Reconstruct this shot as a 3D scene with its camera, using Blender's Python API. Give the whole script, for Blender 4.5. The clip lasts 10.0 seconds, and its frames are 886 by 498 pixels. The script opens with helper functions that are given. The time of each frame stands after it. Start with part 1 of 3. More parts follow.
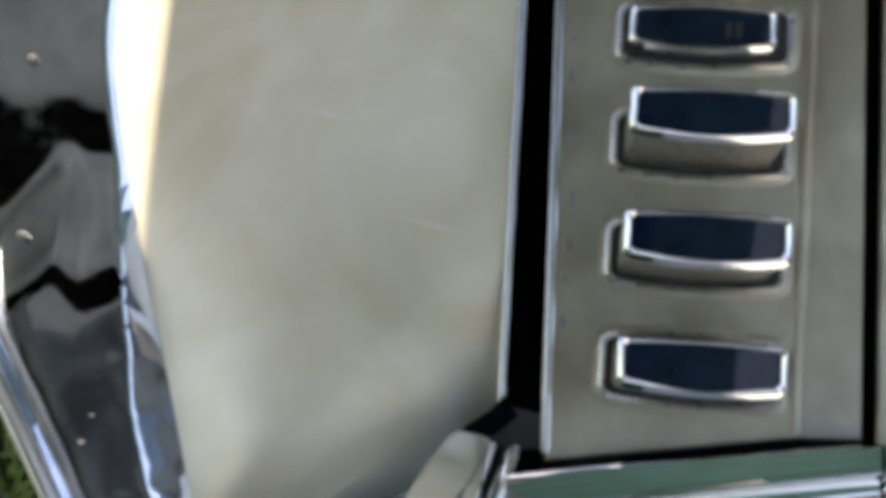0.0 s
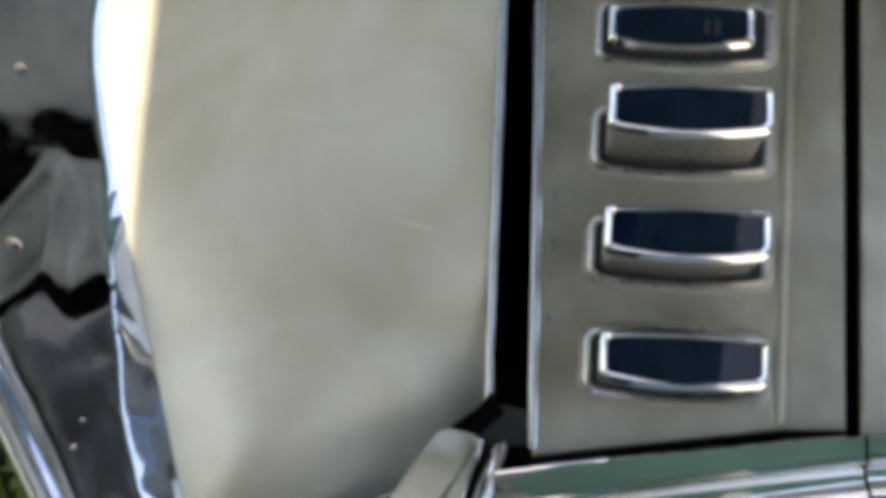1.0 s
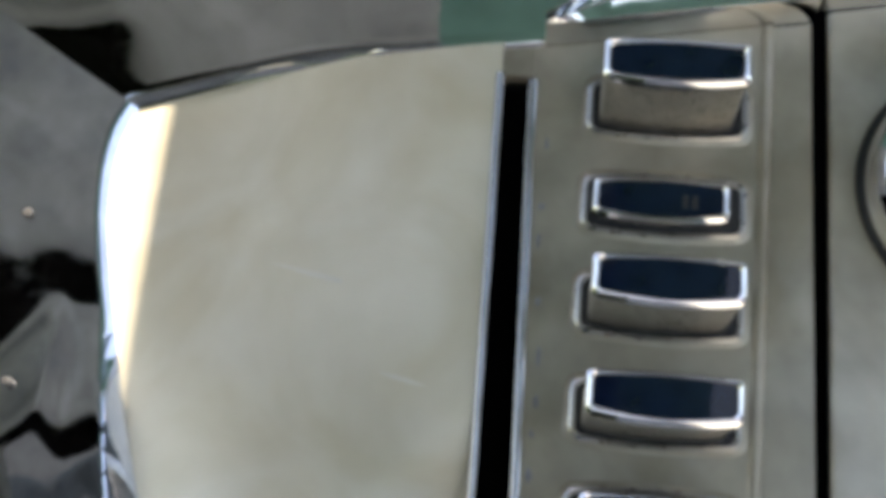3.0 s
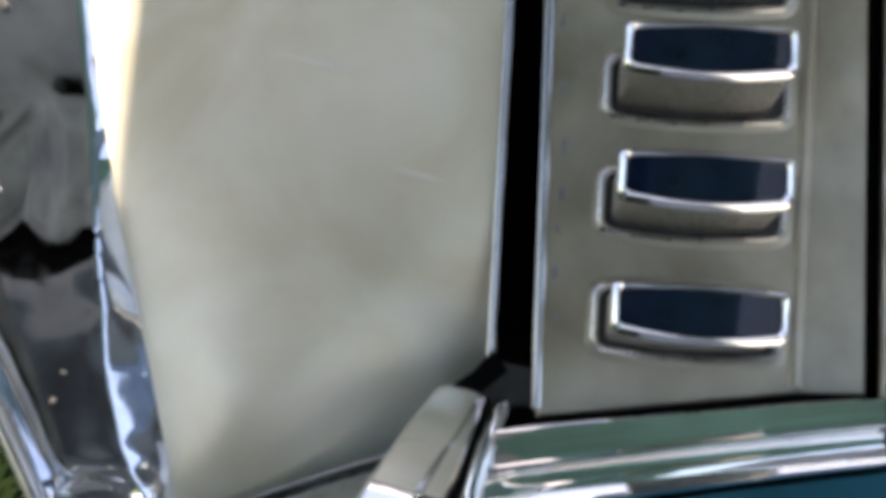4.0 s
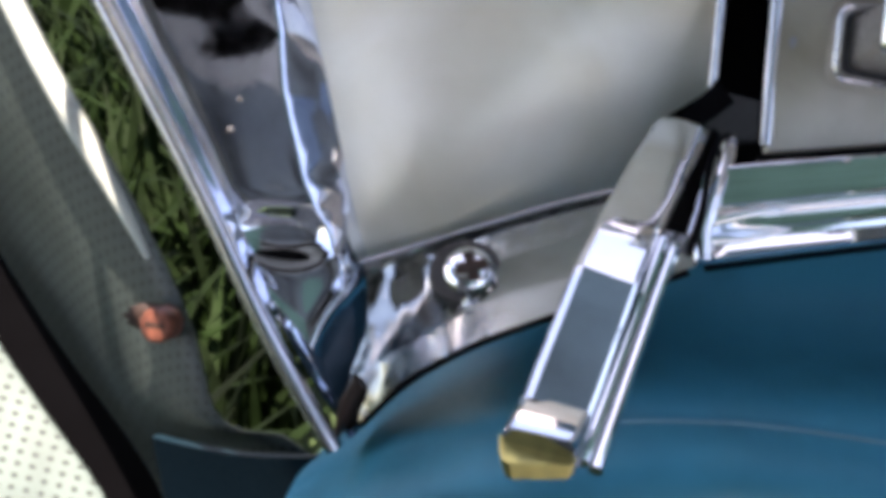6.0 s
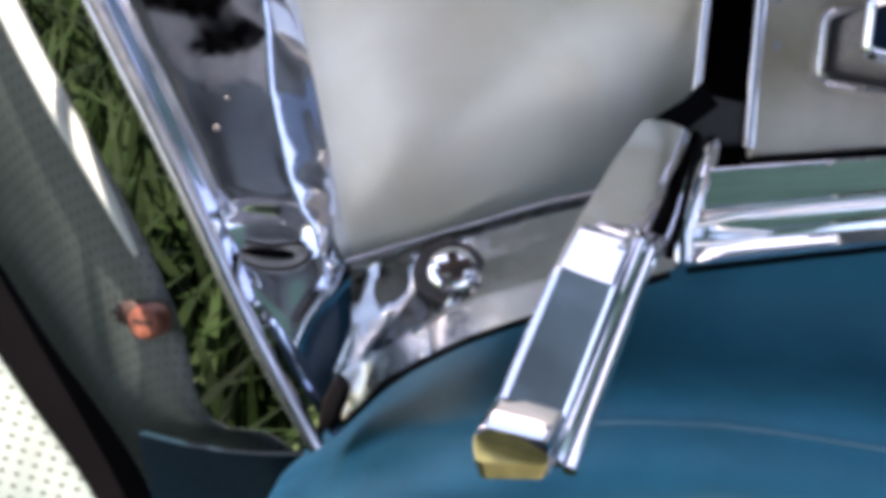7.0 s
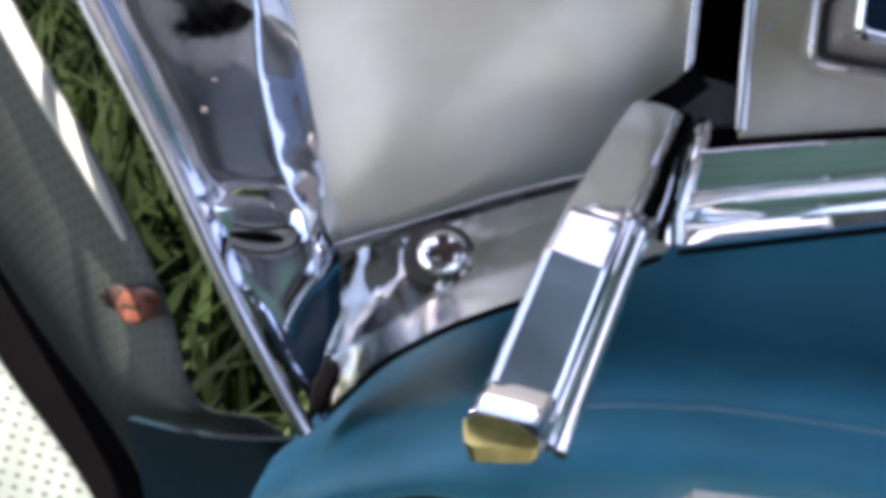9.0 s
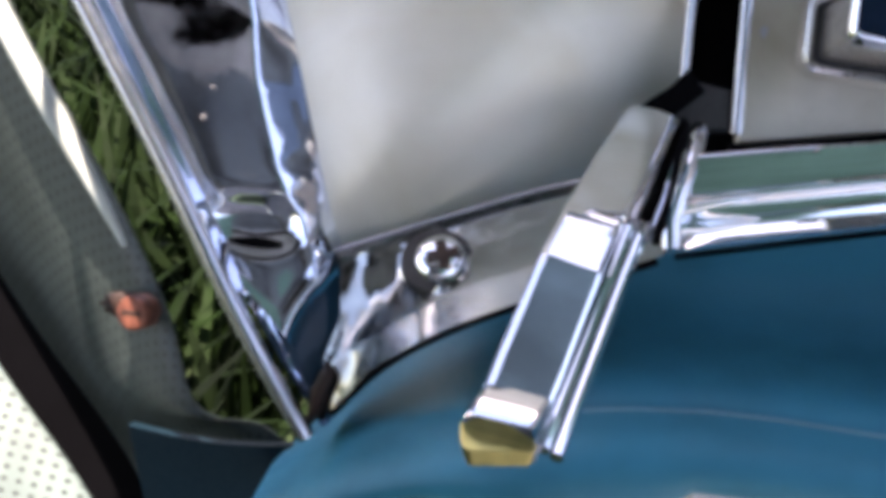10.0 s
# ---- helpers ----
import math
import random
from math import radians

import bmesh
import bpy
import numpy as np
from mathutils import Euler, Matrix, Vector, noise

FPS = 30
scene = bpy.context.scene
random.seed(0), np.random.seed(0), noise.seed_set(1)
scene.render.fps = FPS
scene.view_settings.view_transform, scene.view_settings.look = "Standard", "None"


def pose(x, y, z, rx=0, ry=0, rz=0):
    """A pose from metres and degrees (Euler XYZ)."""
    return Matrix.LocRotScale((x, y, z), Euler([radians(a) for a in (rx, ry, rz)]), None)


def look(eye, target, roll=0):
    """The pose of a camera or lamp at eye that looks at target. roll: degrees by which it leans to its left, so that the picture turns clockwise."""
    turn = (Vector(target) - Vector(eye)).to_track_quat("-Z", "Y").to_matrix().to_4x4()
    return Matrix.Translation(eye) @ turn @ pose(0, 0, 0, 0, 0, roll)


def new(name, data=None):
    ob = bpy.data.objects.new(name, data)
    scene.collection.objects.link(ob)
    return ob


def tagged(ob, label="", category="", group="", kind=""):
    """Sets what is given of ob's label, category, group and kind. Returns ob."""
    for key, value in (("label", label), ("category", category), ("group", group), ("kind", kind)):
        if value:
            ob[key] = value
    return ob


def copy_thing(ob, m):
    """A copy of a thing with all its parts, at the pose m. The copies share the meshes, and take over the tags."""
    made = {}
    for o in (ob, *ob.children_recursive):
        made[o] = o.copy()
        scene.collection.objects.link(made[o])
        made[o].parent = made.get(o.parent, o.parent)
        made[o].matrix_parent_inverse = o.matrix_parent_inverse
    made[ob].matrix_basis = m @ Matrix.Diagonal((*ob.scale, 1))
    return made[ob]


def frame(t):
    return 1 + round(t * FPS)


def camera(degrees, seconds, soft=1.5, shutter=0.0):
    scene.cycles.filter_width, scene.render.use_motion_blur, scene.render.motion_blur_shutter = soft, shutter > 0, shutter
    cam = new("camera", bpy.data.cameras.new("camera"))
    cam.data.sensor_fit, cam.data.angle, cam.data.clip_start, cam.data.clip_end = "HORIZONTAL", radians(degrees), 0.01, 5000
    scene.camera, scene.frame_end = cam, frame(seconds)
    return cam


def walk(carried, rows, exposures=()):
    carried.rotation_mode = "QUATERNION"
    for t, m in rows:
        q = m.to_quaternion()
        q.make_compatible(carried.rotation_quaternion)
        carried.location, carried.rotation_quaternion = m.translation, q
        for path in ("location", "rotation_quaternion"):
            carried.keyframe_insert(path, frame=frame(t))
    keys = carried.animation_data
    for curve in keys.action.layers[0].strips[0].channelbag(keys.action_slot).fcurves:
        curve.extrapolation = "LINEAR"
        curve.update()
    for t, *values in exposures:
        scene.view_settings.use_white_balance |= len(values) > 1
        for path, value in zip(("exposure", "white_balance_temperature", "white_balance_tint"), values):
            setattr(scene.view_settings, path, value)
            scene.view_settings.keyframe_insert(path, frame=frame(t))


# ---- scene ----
# The dash is laid out in centimetres in its own frame (x right, y into the dash, z up its face);
# BASE leans it back and lifts it to its height over the ground.
cam = camera(42.0, 10.0, soft=6.0)
BASE = Matrix.Translation((0, 0, 0.80)) @ Euler((radians(-28), 0, 0)).to_matrix().to_4x4()
PATH = [
    (0, (-0.00624, -0.20349, -0.00560), (-0.00845, -0.18381, -0.00284), 4.31),
    (0.5, (-0.00570, -0.20562, -0.00663), (-0.00799, -0.18597, -0.00368), 3.73),
    (1, (-0.00318, -0.20481, -0.00709), (-0.00541, -0.18515, -0.00420), 3.34),
    (1.5, (-0.00803, -0.19928, -0.00733), (-0.01023, -0.17957, -0.00480), 5.63),
    (2, (-0.00353, -0.20214, -0.00366), (-0.00523, -0.18249, -0.00033), 5.20),
    (2.2, (-0.00336, -0.20819, -0.00301), (-0.00482, -0.18871, 0.00125), 5.32),
    (3.3, (-0.00629, -0.21270, -0.00907), (-0.00845, -0.19357, -0.00365), 5.79),
    (3.5, (-0.01082, -0.20510, -0.01118), (-0.01293, -0.18564, -0.00709), 5.91),
    (4, (-0.00636, -0.19435, -0.01370), (-0.00837, -0.17465, -0.01086), 4.29),
    (4.5, (-0.00727, -0.19252, -0.01548), (-0.00946, -0.17279, -0.01306), 3.89),
    (4.8, (-0.01070, -0.18550, -0.01651), (-0.01235, -0.16560, -0.01538), 3.86),
    (5, (-0.00922, -0.18089, -0.02112), (-0.01128, -0.16102, -0.02027), 4.29),
    (5.2, (-0.01372, -0.18209, -0.01391), (-0.01587, -0.16221, -0.01385), 3.96),
    (5.5, (-0.02226, -0.18379, -0.02009), (-0.02505, -0.16399, -0.02023), 5.57),
    (5.7, (-0.02814, -0.17845, -0.02129), (-0.03123, -0.15873, -0.02247), 5.24),
    (7, (-0.02500, -0.17834, -0.02099), (-0.02812, -0.15862, -0.02217), 5.87),
    (7.5, (-0.02506, -0.17864, -0.02080), (-0.02824, -0.15893, -0.02198), 5.60),
    (8, (-0.02483, -0.17741, -0.02135), (-0.02778, -0.15767, -0.02255), 5.80),
    (8.5, (-0.02436, -0.17645, -0.02139), (-0.02721, -0.15671, -0.02279), 5.55),
    (9, (-0.02497, -0.17721, -0.02125), (-0.02791, -0.15748, -0.02268), 5.77),
    (9.5, (-0.02398, -0.17774, -0.02146), (-0.02695, -0.15801, -0.02282), 5.57),
    (10, (-0.02417, -0.17799, -0.02126), (-0.02716, -0.15826, -0.02259), 5.54),
]
walk(cam, [(t, BASE @ look(eye, target, roll)) for t, eye, target, roll in PATH],
     [(0, 1.74, 9000, 16), (2.2, 1.78, 9000, 16), (4.5, 1.76, 8700, 18), (5.5, 1.64, 8300, 16), (5.7, 1.88, 8100, 22), (7.0, 2.13, 7850, 28), (10.0, 2.13, 7850, 28)])

# ---- light ----
SUN_WAY = BASE.to_3x3() @ Vector((0.02, -0.52, 0.853)).normalized()
sky = bpy.data.worlds.new("sky")
scene.world = sky
sky.use_nodes = True
sn = sky.node_tree.nodes
tex = sn.new("ShaderNodeTexSky")
tex.sky_type, tex.sun_disc = "NISHITA", False
tex.sun_elevation = math.asin(SUN_WAY.z)
tex.sun_rotation = math.atan2(SUN_WAY.x, SUN_WAY.y)
sky.node_tree.links.new(tex.outputs[0], sn["Background"].inputs[0])
sn["Background"].inputs[1].default_value = 0.15
sun = new("sun", bpy.data.lights.new("sun", "SUN"))
sun.data.energy, sun.data.angle, sun.data.color = 5.0, radians(0.6), (1.0, 0.995, 0.985)
sun.matrix_world = look(SUN_WAY * 20, (0, 0, 0.8))


# ---- materials ----
def material(name, color, rough=0.5, metal=0.0, vary=0.1, scale=60.0, bump=0.05, fine=900.0, coat=0.0, rough_vary=0.1, tint=None):
    """Principled surface with colour and gloss that vary at two scales and a fine relief. Scales are per metre."""
    m = bpy.data.materials.new(name)
    m.use_nodes = True
    t = m.node_tree
    b = t.nodes["Principled BSDF"]
    co = t.nodes.new("ShaderNodeTexCoord")
    big, small = t.nodes.new("ShaderNodeTexNoise"), t.nodes.new("ShaderNodeTexNoise")
    big.inputs["Scale"].default_value, big.inputs["Detail"].default_value = scale, 5
    small.inputs["Scale"].default_value, small.inputs["Detail"].default_value = fine, 4
    for n in (big, small):
        t.links.new(co.outputs["Object"], n.inputs["Vector"])
    mix = t.nodes.new("ShaderNodeMix")
    mix.data_type = "RGBA"
    dark = tint or [c * (1 - 2.2 * vary) for c in color]
    mix.inputs[6].default_value, mix.inputs[7].default_value = (*dark, 1), (*[min(1, c * (1 + vary)) for c in color], 1)
    ramp = t.nodes.new("ShaderNodeMapRange")
    ramp.inputs[1].default_value, ramp.inputs[2].default_value = 0.3, 0.65
    t.links.new(big.outputs[0], ramp.inputs[0])
    t.links.new(ramp.outputs[0], mix.inputs[0])
    t.links.new(mix.outputs[2], b.inputs["Base Color"])
    rr = t.nodes.new("ShaderNodeMapRange")
    rr.inputs[1].default_value, rr.inputs[2].default_value = 0.3, 0.7
    rr.inputs[3].default_value, rr.inputs[4].default_value = max(0.01, rough - rough_vary), rough + rough_vary
    t.links.new(small.outputs[0], rr.inputs[0])
    t.links.new(rr.outputs[0], b.inputs["Roughness"])
    b.inputs["Metallic"].default_value = metal
    b.inputs["Coat Weight"].default_value = coat
    if bump:
        bp = t.nodes.new("ShaderNodeBump")
        bp.inputs["Strength"].default_value, bp.inputs["Distance"].default_value = bump, 0.0005
        t.links.new(small.outputs[0], bp.inputs["Height"])
        t.links.new(bp.outputs[0], b.inputs["Normal"])
    return m


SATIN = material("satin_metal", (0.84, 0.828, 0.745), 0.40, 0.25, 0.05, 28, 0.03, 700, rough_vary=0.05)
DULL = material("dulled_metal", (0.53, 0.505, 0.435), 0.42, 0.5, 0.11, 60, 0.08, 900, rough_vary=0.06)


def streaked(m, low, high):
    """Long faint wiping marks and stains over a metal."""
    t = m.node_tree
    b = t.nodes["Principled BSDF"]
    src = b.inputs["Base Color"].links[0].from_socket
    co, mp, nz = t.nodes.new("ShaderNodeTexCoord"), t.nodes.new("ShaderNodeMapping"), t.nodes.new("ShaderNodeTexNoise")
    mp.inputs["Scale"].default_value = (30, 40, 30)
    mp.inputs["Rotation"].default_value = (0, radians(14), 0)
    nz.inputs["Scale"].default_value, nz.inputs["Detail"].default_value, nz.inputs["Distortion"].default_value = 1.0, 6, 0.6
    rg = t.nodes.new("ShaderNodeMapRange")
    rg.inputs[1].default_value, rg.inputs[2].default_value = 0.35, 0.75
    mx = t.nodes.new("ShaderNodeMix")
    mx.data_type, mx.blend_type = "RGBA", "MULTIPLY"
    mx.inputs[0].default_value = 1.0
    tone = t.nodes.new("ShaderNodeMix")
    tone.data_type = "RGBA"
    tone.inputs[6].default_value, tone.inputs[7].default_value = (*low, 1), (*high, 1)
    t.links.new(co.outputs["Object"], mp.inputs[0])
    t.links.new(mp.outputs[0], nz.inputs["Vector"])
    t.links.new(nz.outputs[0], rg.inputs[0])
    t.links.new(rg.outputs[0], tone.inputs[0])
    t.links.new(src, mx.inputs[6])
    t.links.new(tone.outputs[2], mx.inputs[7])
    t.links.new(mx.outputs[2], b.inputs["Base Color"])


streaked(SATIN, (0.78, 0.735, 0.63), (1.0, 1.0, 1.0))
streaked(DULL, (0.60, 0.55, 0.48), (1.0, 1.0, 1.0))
CHROME = material("chrome", (0.78, 0.80, 0.82), 0.04, 1.0, 0.03, 120, 0.012, 500, rough_vary=0.025)
# Chrome with bluish patches that paint the flange's mottled reflections.
DIMMED = material("mottled_chrome", (0.82, 0.87, 0.94), 0.05, 1.0, 0.02, 110, 0.012, 500, rough_vary=0.035, tint=(0.58, 0.63, 0.72))
RIM = material("worn_plating", (0.50, 0.51, 0.53), 0.22, 1.0, 0.05, 140, 0.008, 700, rough_vary=0.03)
PITTED = material("pitted_chrome", (0.36, 0.385, 0.385), 0.16, 1.0, 0.10, 90, 0.05, 600, rough_vary=0.10)
PRESSED = material("pressed_rim", (0.40, 0.40, 0.385), 0.30, 0.9, 0.06, 140, 0.01, 700, rough_vary=0.05)
# Dark tone for the shade inside the button openings.
WELL = material("button_well", (0.022, 0.022, 0.025), 0.6, 0, 0.15, 200, 0.05, 900)
SMUDGE = material("rubbed_metal", (0.30, 0.31, 0.35), 0.35, 0.6, 0.15, 300, 0.1, 1200)
STEEL = material("button_side", (0.55, 0.53, 0.49), 0.3, 0.9, 0.06, 150, 0.03, 1500, rough_vary=0.06)
# Near-black that stands in for deep shade and dark reflections.
BLACK = material("shade_black", (0.002, 0.002, 0.0025), 0.8, 0, 0.1, 100, 0.1, 800)
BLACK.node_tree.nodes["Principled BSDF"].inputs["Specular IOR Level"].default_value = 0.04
DARK_MATT = material("dark_matt", (0.014, 0.014, 0.014), 0.6, 0, 0.15, 200, 0.1, 900)
ENAMEL = material("button_enamel", (0.004, 0.011, 0.028), 0.06, 0, 0.15, 200, 0.01, 900, rough_vary=0.03)
ENAMEL.node_tree.nodes["Principled BSDF"].inputs["Specular IOR Level"].default_value = 0.38
INK = material("worn_ink", (0.022, 0.022, 0.026), 0.4, 0, 0.1, 600, 0.02, 900)
VINYL = material("blue_vinyl", (0.012, 0.168, 0.240), 0.46, 0, 0.14, 40, 0.10, 1600)
VINYL.node_tree.nodes["Principled BSDF"].inputs["Specular IOR Level"].default_value = 0.20
SEAM_VINYL = material("seam_vinyl", (0.08, 0.20, 0.25), 0.4, 0, 0.12, 60, 0.05, 900)
# Teal paint, darkened to put the sill's shade into its colour.
TEAL = material("shaded_teal", (0.003, 0.016, 0.024), 0.6, 0, 0.12, 40, 0.05, 900)
TEAL.node_tree.nodes["Principled BSDF"].inputs["Specular IOR Level"].default_value = 0.2
RECESS = material("recess_blue", (0.008, 0.042, 0.075), 0.5, 0, 0.15, 60, 0.05, 900)
# Yellow metal: a reflection of sunlit grass put into the colour.
TIP_YELLOW = material("tip_yellow", (0.62, 0.54, 0.20), 0.38, 1.0, 0.12, 300, 0.05, 1200)
RUST = material("rust", (0.22, 0.075, 0.045), 0.45, 0.3, 0.3, 400, 0.3, 1500)
# Rust, darkened to carry the shade of recesses and gaps.
BRASSY = material("shaded_rust", (0.03, 0.014, 0.008), 0.7, 0.2, 0.3, 600, 0.3, 1500)
# Greys of unseen walls and post, tuned for reflections.
LINER = material("wall_slab_grey", (0.30, 0.295, 0.335), 0.8, 0, 0.30, 7, 0.15, 200)
# Tones of the unseen roof slabs, picked for what the chrome mirrors.
REARING = material("roof_slab_light", (0.41, 0.445, 0.51), 0.8, 0, 0.30, 7, 0.15, 200)
BACKING = material("roof_slab_dark", (0.135, 0.18, 0.235), 0.8, 0, 0.35, 7, 0.15, 200)
ROOF_BLUE = material("roof_slab_blue", (0.25, 0.43, 0.64), 0.6, 0, 0.2, 12, 0.15, 200)
POST = material("post_slab_grey", (0.125, 0.142, 0.155), 0.5, 0, 0.35, 6, 0.15, 200)
SCUFF = material("scuffed_metal", (0.75, 0.74, 0.68), 0.42, 0.15, 0.05, 60, 0.05, 900)
SPOT = material("flange_spot", (0.045, 0.048, 0.05), 0.5, 0, 0.05, 60, 0.05, 900)
# Green of an unseen roof slab, picked for what the rail mirrors.
ROOFING = material("roof_slab_green", (0.12, 0.30, 0.29), 0.7, 0, 0.15, 8, 0.15, 200)
# Unseen floor, lightened so that it bounces light up.
MAT = material("floor_slab_grey", (0.36, 0.38, 0.38), 0.8, 0, 0.2, 20, 0.3, 300)
PALE = material("pale_plastic", (0.82, 0.82, 0.80), 0.4, 0, 0.05, 60, 0.03, 800)
BEIGE = material("beige_strip", (0.58, 0.56, 0.48), 0.5, 0, 0.1, 60, 0.03, 800)
EARTH = material("lawn_soil", (0.020, 0.042, 0.008), 0.9, 0, 0.25, 1.5, 0.4, 40)
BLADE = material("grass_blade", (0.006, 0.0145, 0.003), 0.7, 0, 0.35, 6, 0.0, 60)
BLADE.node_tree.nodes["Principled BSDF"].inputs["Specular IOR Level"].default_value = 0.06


def perforated(name, color, rows=340.0):
    """Grey-green vinyl with close rows of small punched holes, so many to the metre."""
    m = material(name, color, 0.42, 0, 0.12, 50, 0.06, 1200)
    t = m.node_tree
    b = t.nodes["Principled BSDF"]
    src = b.inputs["Base Color"].links[0].from_socket
    co = t.nodes.new("ShaderNodeTexCoord")
    sep = t.nodes.new("ShaderNodeSeparateXYZ")
    t.links.new(co.outputs["UV"], sep.inputs[0])

    def op(kind, a, c=None):
        n = t.nodes.new("ShaderNodeMath")
        n.operation = kind
        for i, v in enumerate((a, c)):
            if v is None:
                continue
            if isinstance(v, (int, float)):
                n.inputs[i].default_value = v
            else:
                t.links.new(v, n.inputs[i])
        return n.outputs[0]

    cells = []
    for axis in (0, 1):
        f = op("FRACT", op("MULTIPLY", sep.outputs[axis], rows))
        d = op("SUBTRACT", f, 0.5)
        cells.append(op("MULTIPLY", d, d))
    hole = op("LESS_THAN", op("ADD", cells[0], cells[1]), 0.055)
    mix = t.nodes.new("ShaderNodeMix")
    mix.data_type = "RGBA"
    t.links.new(hole, mix.inputs[0])
    t.links.new(src, mix.inputs[6])
    mix.inputs[7].default_value = (*[c * 0.32 for c in color], 1)
    t.links.new(mix.outputs[2], b.inputs["Base Color"])
    return m


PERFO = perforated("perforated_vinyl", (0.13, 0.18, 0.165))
# Darker grained copy of the pad vinyl: the upper roll's shade in colour.
RIBBED = perforated("shaded_vinyl", (0.045, 0.062, 0.057), 420.0)
# Paler copy of the pad vinyl for the sunlit streak.
SUNLIT = material("sunlit_vinyl", (0.42, 0.47, 0.42), 0.35, 0, 0.1, 100, 0.1, 900)

# ---- building helpers ----
CM = Matrix.Diagonal((0.01, 0.01, 0.01, 1))


def mesh_of(name, bm, mat, smooth=True):
    bm.transform(CM)
    bmesh.ops.recalc_face_normals(bm, faces=bm.faces)
    me = bpy.data.meshes.new(name)
    bm.to_mesh(me)
    bm.free()
    if smooth:
        me.shade_smooth()
        me.set_sharp_from_angle(angle=radians(38))
    me.materials.append(mat)
    return me


def part(name, bm, mat, parent, label="", smooth=True):
    """A bmesh in the thing's own centimetres as one mesh under its thing or part."""
    ob = new(name, mesh_of(name, bm, mat, smooth))
    ob.parent = parent
    return tagged(ob, label)


def thing(name, at, label, category, group="", kind="", bm=None, mat=None):
    """A top-level thing at a place on the dash, in cm: an Empty for its parts, or one mesh."""
    ob = new(name, mesh_of(name, bm, mat) if bm else None)
    ob.matrix_world = BASE @ Matrix.Translation(Vector(at) * 0.01)
    return tagged(ob, label, category, group, kind)


def sheet(fn, nu, nv, back=0.2, uv=False):
    """A curved plate from fn(u, v) with u, v in 0..1, with thickness back along y."""
    bm = bmesh.new()
    rows = [[Vector(fn(i / nu, j / nv)) for i in range(nu + 1)] for j in range(nv + 1)]
    front = [[bm.verts.new(p) for p in r] for r in rows]
    rear = [[bm.verts.new(p + Vector((0, back, 0))) for p in r] for r in rows]
    for j in range(nv):
        for i in range(nu):
            bm.faces.new((front[j][i], front[j][i + 1], front[j + 1][i + 1], front[j + 1][i]))
            bm.faces.new((rear[j][i], rear[j + 1][i], rear[j + 1][i + 1], rear[j][i + 1]))
    edge = [(0, i) for i in range(nu)] + [(j, nu) for j in range(nv)] + [(nv, i) for i in range(nu, 0, -1)] + [(j, 0) for j in range(nv, 0, -1)]
    for a, b in zip(edge, edge[1:] + edge[:1]):
        bm.faces.new((front[a[0]][a[1]], rear[a[0]][a[1]], rear[b[0]][b[1]], front[b[0]][b[1]]))
    if uv:
        lay = bm.loops.layers.uv.new("UVMap")
        place = {v: (v.co.x * 0.01, (v.co.z + 0.6 * v.co.y) * 0.01) for r in front + rear for v in r}
        for f in bm.faces:
            for lp in f.loops:
                lp[lay].uv = place[lp.vert]
    return bm


def stack(rings, cap_a=True, cap_b=True, bm=None):
    """Closed outlines with the same number of points, skinned one to the next."""
    bm = bm or bmesh.new()
    vs = [[bm.verts.new(p) for p in r] for r in rings]
    n = len(rings[0])
    for a, b in zip(vs, vs[1:]):
        for i in range(n):
            bm.faces.new((a[i], a[(i + 1) % n], b[(i + 1) % n], b[i]))
    if cap_a:
        bm.faces.new(vs[0])
    if cap_b:
        bm.faces.new(vs[-1][::-1])
    return bm


def tube(points, radius, sides=10, bm=None):
    """A rod along points."""
    rings = []
    pts = [Vector(p) for p in points]
    for i, p in enumerate(pts):
        d = (pts[min(i + 1, len(pts) - 1)] - pts[max(i - 1, 0)]).normalized()
        a = d.cross(Vector((0, 1, 0.01))).normalized()
        b = d.cross(a)
        size = radius[i] if isinstance(radius, (list, tuple)) else radius
        rings.append([p + size * (math.cos(k * math.tau / sides) * a + math.sin(k * math.tau / sides) * b) for k in range(sides)])
    return stack(rings, bm=bm)


def plate(outline, y0, y1, bevel=0.03):
    """A flat plate from an x, z outline, from y0 (front) to y1, with its front edge bevelled."""
    c = Vector((sum(p[0] for p in outline) / len(outline), sum(p[1] for p in outline) / len(outline)))

    def inset(d):
        out = []
        n = len(outline)
        for i in range(n):
            a, b, e = (Vector(outline[k % n]) for k in (i - 1, i, i + 1))
            d1, d2 = (b - a).normalized(), (e - b).normalized()
            n1, n2 = Vector((-d1.y, d1.x)), Vector((-d2.y, d2.x))
            m = (n1 + n2)
            m = m / max(0.3, m.length_squared / 2)
            if (c - b).dot(n1) < 0 and (c - b).dot(n2) < 0:
                m = -m
            out.append(b + m * d)
        return out
    small = inset(bevel)
    return stack([[(p.x, y0, p.y) for p in small], [(p[0], y0 + bevel, p[1]) for p in outline], [(p[0], y1, p[1]) for p in outline]])


